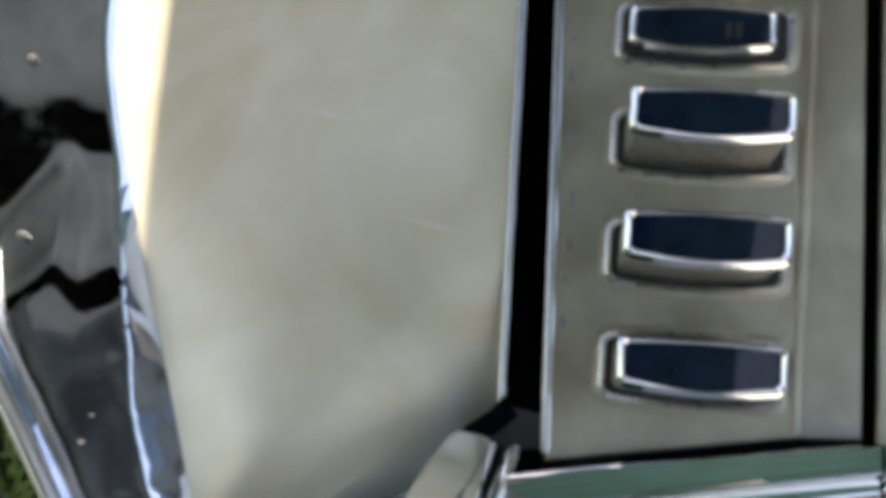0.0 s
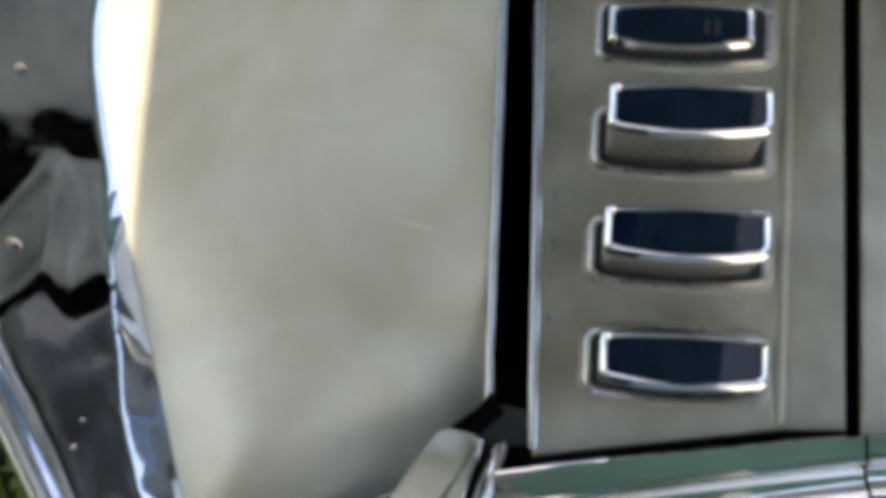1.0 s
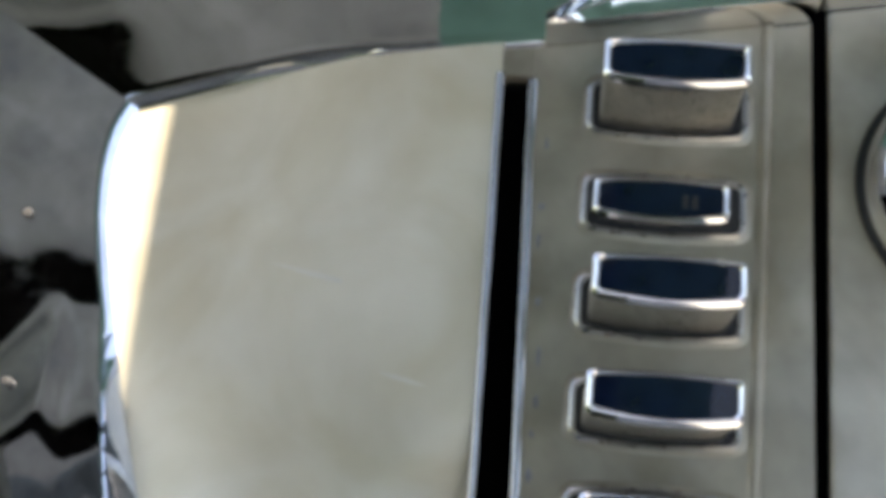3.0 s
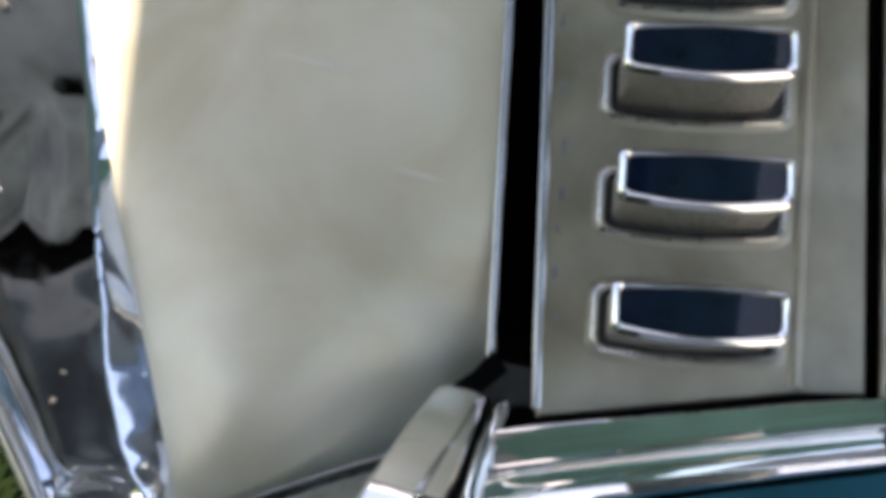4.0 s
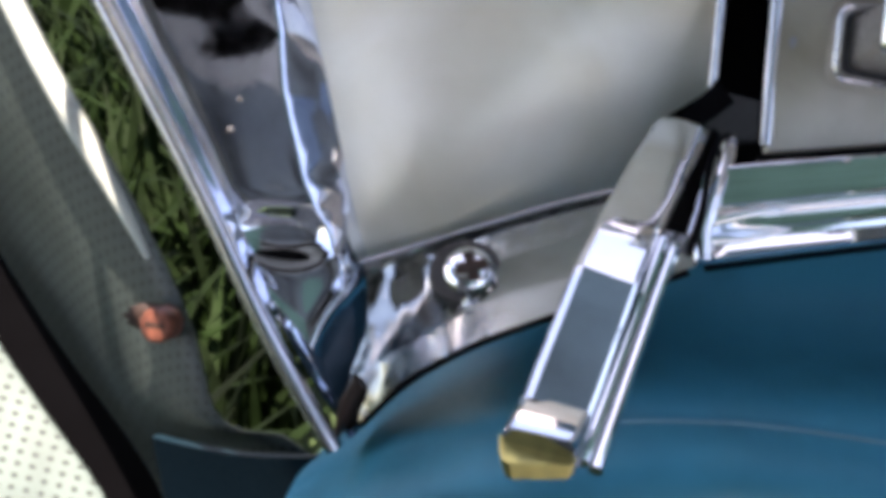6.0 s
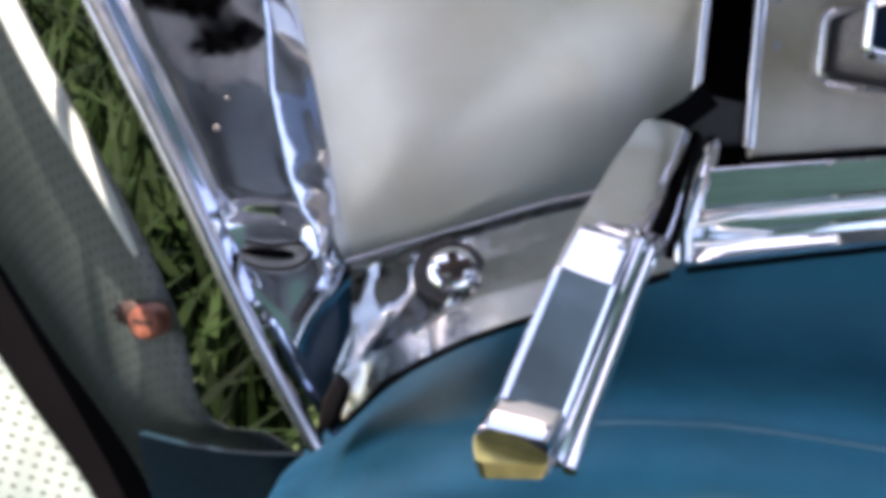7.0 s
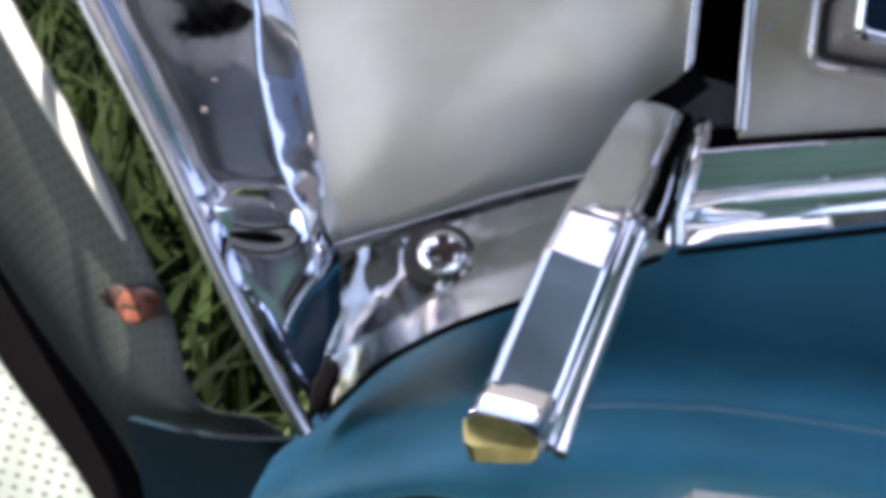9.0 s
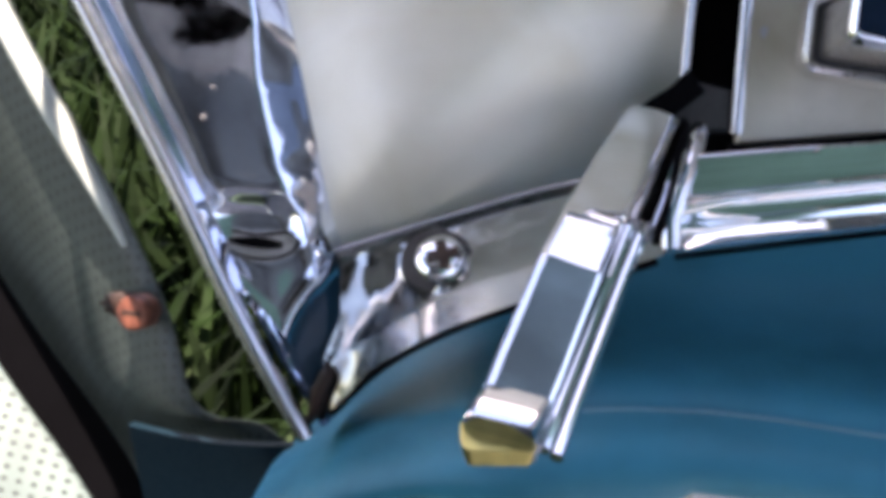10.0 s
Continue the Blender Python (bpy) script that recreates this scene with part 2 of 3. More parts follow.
def oblong(w, h, bow=0.1, r=0.15, n=5, low=None):
    """Outline of a button: straight short sides, bowed long sides, rounded corners (x, z about the centre)."""
    pts = []
    for cx, cz, a0 in ((w / 2 - r, h / 2 - r, 0), (-w / 2 + r, h / 2 - r, 90), (-w / 2 + r, -h / 2 + r, 180), (w / 2 - r, -h / 2 + r, 270)):
        corner = [(cx + r * math.cos(radians(a0 + 90 * k / n)), cz + r * math.sin(radians(a0 + 90 * k / n))) for k in range(n + 1)]
        pts += corner
        if a0 in (0, 180):
            x0, z0 = corner[-1]
            for k in range(1, 8):
                pts.append((x0 + (-2 * x0) * k / 8, z0))
    out = []
    for x, z in pts:
        lift = (bow if z > 0 or low is None else low) * max(0.0, 1 - (2 * x / w) ** 2)
        out.append((x, z + math.copysign(lift, z)))
    return out


def coons(bottom, top, left, right, depth):
    """fn(u, v) over four x, z boundary curves, with the depth given by depth(u, v, x, z)."""
    def fn(u, v):
        b, t, l, r = (Vector(f(k)) for f, k in ((bottom, u), (top, u), (left, v), (right, v)))
        c00, c10, c01, c11 = Vector(bottom(0)), Vector(bottom(1)), Vector(top(0)), Vector(top(1))
        p = (1 - v) * b + v * t + (1 - u) * l + u * r - ((1 - u) * (1 - v) * c00 + u * (1 - v) * c10 + (1 - u) * v * c01 + u * v * c11)
        return (p.x, depth(u, v, p.x, p.y), p.y)
    return fn


def line(points):
    """A curve through x, z points, by its length, in 0..1."""
    pts = [Vector(p) for p in points]
    run = [0.0]
    for a, b in zip(pts, pts[1:]):
        run.append(run[-1] + (b - a).length)

    def at(s):
        s *= run[-1]
        return (float(np.interp(s, run, [p.x for p in pts])), float(np.interp(s, run, [p.y for p in pts])))
    return at


def smoothed(points, times=2):
    """Corner cutting that keeps the ends."""
    pts = [Vector(p) for p in points]
    for _ in range(times):
        out = [pts[0]]
        for a, b in zip(pts, pts[1:]):
            out += [a * 0.75 + b * 0.25, a * 0.25 + b * 0.75]
        pts = out + [points and Vector(points[-1])]
    return [tuple(p) for p in pts]


def bump01(x, a, b):
    """0 below a, 1 above b, smooth between."""
    k = min(1.0, max(0.0, (x - a) / (b - a)))
    return k * k * (3 - 2 * k)


# ---- satin panel beside the buttons ----
EDGE_LEFT = smoothed([(-6.95, -3.55), (-7.33, -2.46), (-8.25, 0.5), (-8.90, 2.5), (-9.64, 5.2), (-9.80, 6.4), (-9.75, 7.5), (-9.45, 8.15)])
EDGE_TOP = smoothed([(-9.45, 8.15), (-8.0, 8.55), (-5.63, 9.18), (-3.4, 9.42), (-1.78, 9.60)])
EDGE_BOTTOM = smoothed([(-6.95, -3.55), (-5.9, -3.12), (-4.13, -2.39), (-3.26, -2.08), (-1.62, -1.62)])
EDGE_RIGHT = [(-1.62, -1.62), (-1.66, -0.45), (-1.78, 9.60)]


def satin_depth(u, v, x, z):
    y = 0.12 + 0.65 * (1 - u) ** 2.2
    y += 0.06 * max(0.0, (u - 0.55) / 0.45) ** 2
    # a slight twist: the side along the slot leans out at the top
    y += (z - 3.0) * (0.025 * bump01(u, 0.0, 0.25) - 0.095 * bump01(u, 0.25, 1.05))
    # the lower edge rolls inwards, over a wider band beside the slot
    y += (0.25 + 1.55 * u) * max(0.0, 1 - v / (0.06 + 0.35 * u)) ** 2
    return y


panel = thing("trim_panel", (0, 0, 0), "satin aluminium dash trim panel, faintly scratched and stained", "trim panel")
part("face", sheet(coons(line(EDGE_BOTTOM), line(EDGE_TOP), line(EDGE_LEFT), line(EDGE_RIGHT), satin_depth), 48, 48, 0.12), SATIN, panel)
part("slot_lip", tube([(-1.70, 0.33, -0.40), (-1.80, -0.25, 8.95)], 0.08), RIM, panel, "thin bright lip along the slot")
for x, z, reach, tall, slope in ((-4.85, 4.62, 1.15, 0.05, -0.20), (-3.2, 2.75, 0.5, 0.04, -0.22)):
    part("scratch", sheet(lambda u, v: (x + reach * (2 * u - 1), satin_depth((x + 9.2) / 7.5, 0.5, x, z) - 0.035 + 0.02 * abs(2 * u - 1),
                          z + slope * reach * (2 * u - 1) + tall * (2 * v - 1) * (1 - (2 * u - 1) ** 2)), 16, 2, 0.05), SCUFF, panel, "pale scratch")

# ---- button plate, slot, right-hand panel ----
plate_thing = thing("button_plate", (0, 0, 0), "satin aluminium plate around a column of push buttons", "control panel")


def plate_bottom(x):
    return -1.30 + 0.165 * (x + 0.85) if x < 3.4 else -0.60 + 0.05 * (x - 3.4)


def plate_top(x):
    return 9.68 + 0.16 * (x + 1.2)


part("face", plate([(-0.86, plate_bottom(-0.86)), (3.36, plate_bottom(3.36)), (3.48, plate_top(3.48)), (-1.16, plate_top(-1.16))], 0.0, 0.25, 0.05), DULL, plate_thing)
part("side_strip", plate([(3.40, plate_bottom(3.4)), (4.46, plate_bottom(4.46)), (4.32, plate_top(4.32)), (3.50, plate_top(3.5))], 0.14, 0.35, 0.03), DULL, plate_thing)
part("edge_ridge", tube([(3.30, 0.10, plate_bottom(3.3) + 0.1), (3.44, 0.10, plate_top(3.4) - 0.05)], 0.16, 14), DULL, plate_thing, "rounded long edge of the plate")
part("slot_lip", tube([(-0.86, 0.03, -1.15), (-1.14, 0.03, 8.95)], 0.10), RIM, plate_thing, "thin bright lip along the slot")
part("slot_cap", plate([(-1.85, 9.0), (-1.12, 9.0), (-1.12, 9.70), (-1.85, 9.60)], 0.02, 0.4, 0.03), DULL, plate_thing)
# Shade inside the slot, put in as a near-black sheet.
part("slot_liner", plate([(-2.6, -2.2), (-0.6, -2.2), (-0.9, 9.3), (-2.3, 9.3)], 1.3, 1.5), BLACK, plate_thing, "near-black sheet for the shade inside the slot")
# Black strip paints the shadow line between plate and rail.
part("seal", sheet(lambda u, v: (-0.95 + 5.4 * u, -0.10 + 0.1 * v, plate_bottom(-0.95 + 5.4 * u) - 0.20 + 0.22 * v), 20, 3, 0.3), BLACK, plate_thing, "black strip for the shadow line above the rail")
# Near-black sheet for the shade in the gap between panels.
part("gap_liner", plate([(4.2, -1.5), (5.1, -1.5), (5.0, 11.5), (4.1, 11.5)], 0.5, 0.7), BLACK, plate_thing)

for k, (z, tall) in enumerate(((0.4, 0.10), (1.15, 0.16), (1.9, 0.08), (2.5, 0.13), (3.35, 0.20), (4.4, 0.09), (5.6, 0.17), (6.3, 0.08), (7.6, 0.14))):
    x = -0.62 - 0.027 * z + 0.05 * math.sin(5 * k)
    part("scuff", stack([[(x + q * (0.055 + 0.02 * math.sin(3 * k)) * math.cos(a * math.tau / 12) * (1 + 0.25 * math.sin(2.3 * a + k)), y, z + q * tall * math.sin(a * math.tau / 12) * (1 + 0.2 * math.sin(1.7 * a + k))) for a in range(12)] for q, y in ((1.0, 0.004), (0.9, -0.003), (0.5, -0.004))]), SMUDGE, plate_thing, "bluish rubbed mark beside the slot")

PITCH, RIM_X, RIM_Z = 2.0, 1.46, 0.54


def ring_of(outer, inner, y_front, y_back):
    """A moulded frame: back edge, rounded crest, inner wall."""
    mid = [((a[0] + b[0]) / 2, (a[1] + b[1]) / 2) for a, b in zip(outer, inner)]
    o2 = [(a[0] * 0.7 + b[0] * 0.3, a[1] * 0.7 + b[1] * 0.3) for a, b in zip(outer, inner)]
    i2 = [(a[0] * 0.3 + b[0] * 0.7, a[1] * 0.3 + b[1] * 0.7) for a, b in zip(outer, inner)]
    h = y_back - y_front
    rows = [(outer, y_back), (outer, y_front + 0.35 * h), (o2, y_front + 0.1 * h), (mid, y_front), (i2, y_front + 0.1 * h), (inner, y_front + 0.35 * h), (inner, y_back)]
    return stack([[(x, y, z) for x, z in o] for o, y in rows], False, False)


for k in range(5):
    rim = part("button_rim", ring_of(oblong(3.14, 1.10, 0.10, 0.2), oblong(2.90, 0.90, 0.09, 0.14), -0.10, 0.04), PRESSED, plate_thing, "low raised rim")
    rim.location = Vector((RIM_X + 0.06, 0, RIM_Z - 0.10 + PITCH * k)) * 0.01
    part("rim_skirt", stack([[(x, y, z) for x, z in oblong(w, h, 0.10, r)] for w, h, r, y in ((3.34, 1.30, 0.26, -0.012), (3.24, 1.20, 0.24, -0.03), (3.12, 1.08, 0.2, -0.05))], False, False), DULL, rim)
    # No hole here: a flat dark plate paints the opening's shade.
    part("button_well", stack([[(x, -0.012, z) for x, z in oblong(2.92, 0.92, 0.09, 0.14)], [(x, -0.004, z) for x, z in oblong(2.92, 0.92, 0.09, 0.14)]]), WELL, rim, "flat dark plate for the shaded button opening")


def push_button(out):
    """One button that stands out cm clear of the plate."""
    b = thing("push_button", (RIM_X, 0, RIM_Z), "chrome-framed push button with a glossy black face", "push button", "dash push buttons")
    sag = 0.15 * out / 2.35

    def at(o, y):
        return [(x, y, z - sag * (-y / out)) for x, z in o]
    part("body", stack([[(x + 0.03, y, z - 0.08) for x, y, z in at(oblong(2.60, 0.80, 0.03, 0.12, low=0.10), 0.2)], at(oblong(2.50, 0.67, 0.03, 0.12, low=0.10), 0.12 - out)]), STEEL, b, "plain satin metal sides")
    o, i = oblong(2.59, 0.76, 0.03, 0.13, low=0.11), [(x, z + 0.02) for x, z in oblong(2.33, 0.515, 0.02, 0.07, low=0.10)]
    fr = ring_of([(x, z - sag) for x, z in o], [(x, z - sag) for x, z in i], -out - 0.06, -out + 0.14)
    part("frame", fr, CHROME, b, "chrome frame")

    def face(u, v):
        x = -1.2 + 2.4 * u
        arch = 1 - (x / 1.2) ** 2
        z = 0.02 - (0.268 + 0.10 * arch) * (1 - v) + (0.268 + 0.02 * arch) * v
        return (x, -out + 0.05 - 0.10 * (1 - (x / 1.2) ** 2), z - sag)
    part("face_plate", sheet(face, 16, 4, 0.1), ENAMEL, b, "glossy blue-black face")
    return b


first = push_button(2.35)
for k in (1, 2, 4):
    copy_thing(first, BASE @ Matrix.Translation(Vector((RIM_X, 0, RIM_Z + PITCH * k)) * 0.01))
pressed = push_button(0.25)
pressed.matrix_world = BASE @ Matrix.Translation(Vector((RIM_X, 0, RIM_Z + PITCH * 3)) * 0.01)
tagged(pressed, "pushed-in chrome-framed push button with worn figure")
for x0 in (0.40, 0.58):
    part("worn_figure", plate([(x0, -0.20), (x0 + 0.10, -0.20), (x0 + 0.10, 0.06), (x0, 0.06)], -0.315, -0.25, 0.01), INK, [c for c in pressed.children if c.name.startswith("face_plate")][0], "worn faint figure")

side = thing("right_trim_panel", (0, 0, 0), "satin aluminium dash panel with a round instrument hole", "trim panel")
part("face", plate([(4.72, -0.7), (14.0, -0.2), (14.0, 12.4), (4.66, 10.8)], 0.10, 0.3, 0.04), DULL, side)

dial = thing("instrument", (7.75, 0, 7.2), "round chrome-ringed instrument with a dark glossy dial", "gauge")


def circle(r, y, n=56):
    return [(r * math.cos(k * math.tau / n), y, r * math.sin(k * math.tau / n)) for k in range(n)]


# Shadow around the chrome ring, painted as a dark ring.
part("shadow_ring", stack([circle(2.62, 0.085), circle(2.48, 0.06)], False, False), DARK_MATT, dial, "dark ring for the shadow around the instrument")
part("ring", stack([circle(2.5, 0.1), circle(2.45, -0.35), circle(2.36, -0.5), circle(2.22, -0.55), circle(2.08, -0.45), circle(2.0, -0.15), circle(1.98, 0.08)], False, False), CHROME, dial, "polished chrome ring")
part("dial_face", stack([circle(2.02, 0.06), circle(1.6, -0.05), circle(0.8, -0.12), circle(0.1, -0.14)]), ENAMEL, dial, "dark glossy dial")

# ---- chrome rails under and over the plate ----
RAIL = [(0.05, 0.0), (-0.92, 0.0), (-0.955, -0.025), (-0.985, -0.16), (-1.02, -0.38), (-1.06, -0.42), (-1.03, -0.45), (-0.92, -0.49), (-0.88, -0.54), (-0.88, -0.62),
        (-0.92, -0.70), (-0.97, -0.74), (-1.10, -0.84), (-1.20, -0.915), (-1.23, -0.95), (-1.18, -1.0), (-1.0, -1.0), (0.05, -1.0)]


def rail_piece(x0, x1, z_top, high, flip=1, n=40):
    rings = []
    for k in range(n + 1):
        x = x0 + (x1 - x0) * k / n
        rings.append([(x, y, z_top(x) + flip * z * high(x)) for y, z in RAIL])
    return stack(rings)


def low_top(x):
    return -1.56 + 0.185 * (x + 1.5) - 0.004 * (x + 1.5) ** 2


def low_high(x):
    return 1.38 - 0.055 * (x + 1.7)


rail = thing("chrome_rail", (0, 0, 0), "polished chrome moulding with a grooved face under the button plate", "chrome trim")
part("bar", rail_piece(-1.72, 4.50, low_top, low_high), CHROME, rail)
part("bar", rail_piece(4.56, 14.0, low_top, lambda x: 1.0), CHROME, rail)
part("end_bead", tube([(-1.42, -0.2, -1.15), (-1.5, -0.75, -1.5), (-1.66, -1.2, -2.1), (-1.74, -1.32, -2.5), (-1.70, -1.4, -2.9)], 0.14), CHROME, rail)

part("return_bead", tube([(-1.62, -1.02, -2.36), (-1.2, -1.04, -2.22), (-0.8, -1.02, -2.12), (-0.5, -0.98, -2.05)], [0.09, 0.07, 0.045, 0.01]), CHROME, rail, "short bead that turns the corner")

# Shaded gap below the rail, put in as a black strip.
part("gasket", sheet(lambda u, v: (-1.6 + 15.6 * u, -1.02 + 1.0 * v, low_top(-1.6 + 15.6 * u) - (low_high(-1.6 + 15.6 * u) if u < 0.392 else 1.0) - 0.11 * (1 - v)), 60, 2, 0.3), BLACK, rail, "black strip for the shaded gap under the moulding")
top_rail = thing("chrome_rail", (0, 0, 0), "polished chrome moulding over the button plate", "chrome trim")
part("bar", rail_piece(-0.95, 4.3, lambda x: plate_top(x) - 0.02, lambda x: 0.12 + 0.88 * bump01(x, -1.1, 0.6), -1), CHROME, top_rail)
part("bar", rail_piece(4.5, 14.0, lambda x: plate_top(x) + 0.2, lambda x: 1.0, -1), CHROME, top_rail)

# ---- chrome surround ----
OUTER = smoothed([(-6.89, -6.5), (-8.14, -4.75), (-9.35, -2.69), (-11.0, -0.13), (-12.4, 2.0), (-13.6, 5.0), (-14.2, 11.0)])
INNER = smoothed([(-6.80, -6.35), (-7.0, -5.6), (-6.75, -4.6), (-6.95, -3.55)]) + EDGE_LEFT[1:]


def recess_line(u):
    """Height of the V edge of the dark blue recess across the flange."""
    return -5.05 + (1.9 * (u - 0.32) if u > 0.32 else 2.4 * (0.32 - u))


PEAK = [-1.3, -1.1, 0.3, -1.1, -1.4]


def surround_depth(u, v, x, z):
    # u runs from the outer lip (0) to the satin panel (1)
    s = 1 - u
    # the flange steps forward below a line that peaks a third of the way in
    peak = float(np.interp(x, [-13.0, -11.5, -10.25, -9.0, -8.4], PEAK)) + 0.12 * noise.noise(Vector((x * 1.2, z * 0.4, 11)))
    low = 1 - bump01(z - peak * bump01(s, 0.1, 0.45), 1.0, 4.0)
    broad = float(np.interp(z, [-5.0, -3.2, -2.4, -1.0, 0.0, 1.5, 4.0], [0.15, 0.19, 0.27, 0.23, 0.155, 0.095, 0.05]))
    y = 0.76 - (0.14 + 0.36 * low) * (1 - max(0.0, 1 - s / broad) ** 1.1) - 0.12 * bump01(s, 0.1, 0.85) - 0.30 * bump01(s, 0.955, 0.995)
    y += (0.02 * noise.noise(Vector((x * 0.7, z * 0.6, 3))) + 0.004 * noise.noise(Vector((x * 1.6, z * 1.3, 8)))) * bump01(s, 0.1, 0.3)
    y += 0.045 * noise.noise(Vector((0.3, z, 5))) * (1 - 0.85 * bump01(z, 0.5, 2.5)) * bump01(s, 0.0, 0.05) * (1 - bump01(s, 0.15, 0.35))
    # a pressed step near the foot, and a pocket with a rolled brow over it
    v_line = recess_line(u)
    y += 0.30 * bump01(v_line - z, 0.0, 0.22) + 0.12 * max(0.0, v_line - z) - 0.06 * math.exp(-((z - v_line - 0.10) / 0.13) ** 2)
    dx, dz = (x + 8.25) / 0.75, (z + 3.25) / 0.42
    y += 0.15 * math.exp(-(dx * dx + dz * dz) ** 2) - 0.012 * math.exp(-((dx * dx + ((z + 2.72) / 0.16) ** 2)))
    y += 0.03 * bump01(-2.55 - z, 0.0, 0.5) * bump01(s, 0.05, 0.2)
    return y


FLANGE = coons(line([OUTER[0], INNER[0]]), line([OUTER[-1], INNER[-1]]), line(OUTER), line(INNER), surround_depth)
surround = thing("chrome_surround", (0, 0, 0), "chromed die-cast surround with soft dents beside the satin panel", "chrome trim")
part("side_flange", sheet(FLANGE, 60, 160, 0.25), DIMMED, surround)


def recess_fn(u, v):
    """The dark blue floor of the recess under the pressed step."""
    u = 0.09 + 0.86 * u
    top = 0.0
    while FLANGE(u, top)[2] < recess_line(u) - 0.18 and top < 0.3:
        top += 0.004
    x, y, z = FLANGE(u, top * v)
    return (x, y - 0.02, z)


part("recess", sheet(recess_fn, 32, 12, 0.05), RECESS, surround, "dark blue recess")
for x, z, r in ((-9.25, -1.63, 0.06), (-9.13, -1.13, 0.04), (-11.31, 5.63, 0.11), (-10.96, 2.12, 0.09)):
    part("spot", stack([[(x + r * k * math.cos(a * math.tau / 10), y + 0.06 + 0.36 * bump01(z, 1.0, 4.0), z + r * k * math.sin(a * math.tau / 10)) for a in range(10)] for k, y in ((1.0, 0.2), (0.9, 0.045), (0.5, 0.03))]), SPOT, surround, "small round spot on the flange")
# Solid near-black oval in place of the slit's shaded hole.
part("slit", stack([[(-8.25 + 0.44 * math.cos(k * math.tau / 20), y, -3.55 + 0.075 * math.sin(k * math.tau / 20) + 0.02 * math.cos(k * math.tau / 20)) for k in range(20)] for y in (0.215, 0.46)]), BLACK, surround, "black oval for the shade inside the flange slit")
part("edge_bead", tube([(x - 0.07, -0.24 - 0.02 * k, z) for k, (x, z) in enumerate(OUTER)], 0.15), RIM, surround, "rolled chrome edge")


def top_depth(u, v, x, z):
    base = 0.12 + 0.65 * (1 - u) ** 2.2 + 0.25 * max(0.0, (u - 0.55) / 0.45) ** 2
    return base - 0.14 * math.sin(0.5 * math.pi * min(1.0, v / 0.05)) - 0.12 * bump01(v, 0.1, 0.85) + 0.03 * noise.noise(Vector((x * 0.6, z * 0.6, 7)))


part("top_flange", sheet(coons(line(EDGE_TOP + [(0.4, 9.93)]), line([(-14.2, 11.0), (-9.0, 13.5), (0.4, 13.8)]), line([EDGE_TOP[0], (-14.2, 11.0)]), line([(0.4, 9.93), (0.4, 13.8)]), top_depth), 60, 30, 0.25), CHROME, surround)
FOOT = smoothed([(-6.88, -6.35), (-5.88, -5.18), (-4.95, -4.47), (-4.0, -3.99), (-1.75, -2.97)])


def foot_depth(u, v, x, z):
    w = 1 - bump01(u, 0.18, 0.34)
    return 0.62 - 2.05 * (0.42 + 0.58 * bump01(u, 0.08, 0.42)) * (1 - v) ** 1.12 * bump01(u, -0.16, 0.12) + w * (0.08 * noise.noise(Vector((x * 1.6, z * 1.6, 1))) + 0.035 * noise.noise(Vector((x * 4.0, z * 3.0, 6)))) - 0.08 * bump01(v, 0.93, 1.0)


FOOT_FN = coons(line(FOOT), line(EDGE_BOTTOM), line([FOOT[0], (-7.0, -5.6), (-6.75, -4.6), EDGE_BOTTOM[0]]), line([FOOT[-1], EDGE_BOTTOM[-1]]), foot_depth)
part("foot_flange", sheet(FOOT_FN, 72, 30, 0.2), PITTED, surround)
# Black tube draws the shade line along the foot's lower edge.
part("gasket", tube([Vector(FOOT_FN(0.06 + 0.92 * k / 30, 0.0)) + Vector((0, 0.10, -0.05)) for k in range(31)], 0.07), BLACK, surround, "black tube for the shaded line under the foot")
# Solid plate in the gap's place, its shade put into the rust tone.
part("rusted_gap", plate([(-7.08, -6.5), (-6.80, -6.05), (-6.66, -5.55), (-6.80, -5.35), (-7.0, -5.75)], -0.10, 0.4, 0.05), BRASSY, surround, "dark rust-brown plate for the shaded gap at the foot")
part("foot_lip", tube([(x, 0.48, z - 0.03) for x, z in EDGE_BOTTOM], 0.045), RIM, surround)

screw = thing("trim_screw", (-5.10, -0.30, -3.42), "chrome oval-head cross screw with a rusty recess", "screw")
screw_head = part("head", stack([circle(0.44, 0.25, 28), circle(0.43, 0.08, 28), circle(0.36, -0.03, 28), circle(0.22, -0.10, 28), circle(0.05, -0.12, 28)]), CHROME, screw)
# Dark disc set off to the left as the head's mirrored crescent.
part("washer", stack([[(x - dx, y, z) for x, y, z in circle(r, h, 28)] for r, h, dx in ((0.58, 0.24, 0.06), (0.56, 0.10, 0.06), (0.44, 0.10, 0.0))], True, False), DARK_MATT, screw, "dark offset disc for the crescent mirrored in the head")
screw.matrix_world = screw.matrix_world @ pose(0, 0, 0, -35)
# Cross stands proud of the head; dark rust paints its sunk shade.
cross = bmesh.new()
for a in (20, 110):
    d, e = Vector((math.cos(radians(a)), 0, math.sin(radians(a)))), Vector((-math.sin(radians(a)), 0, math.cos(radians(a))))
    stack([[d * sx * 0.25 + e * sz * 0.09 + Vector((0.05, y, -0.02)) for sx, sz in ((-1, -1), (1, -1), (1, 1), (-1, 1))] for y in (-0.128 - 0.002 * (a > 90), 0.05)], bm=cross)
part("cross_recess", cross, BRASSY, screw_head, "raised dark rusty cross for the shaded recess")

# ---- parking lever ----
ROOT, BEND, TIP = Vector((-2.0, -0.15, -0.80)), Vector((-2.77, -3.15, -2.54)), Vector((-3.44, -5.56, -4.78))
lever = thing("lever", ROOT, "chromed flat dash lever, cranked, with ribbed edge", "lever")
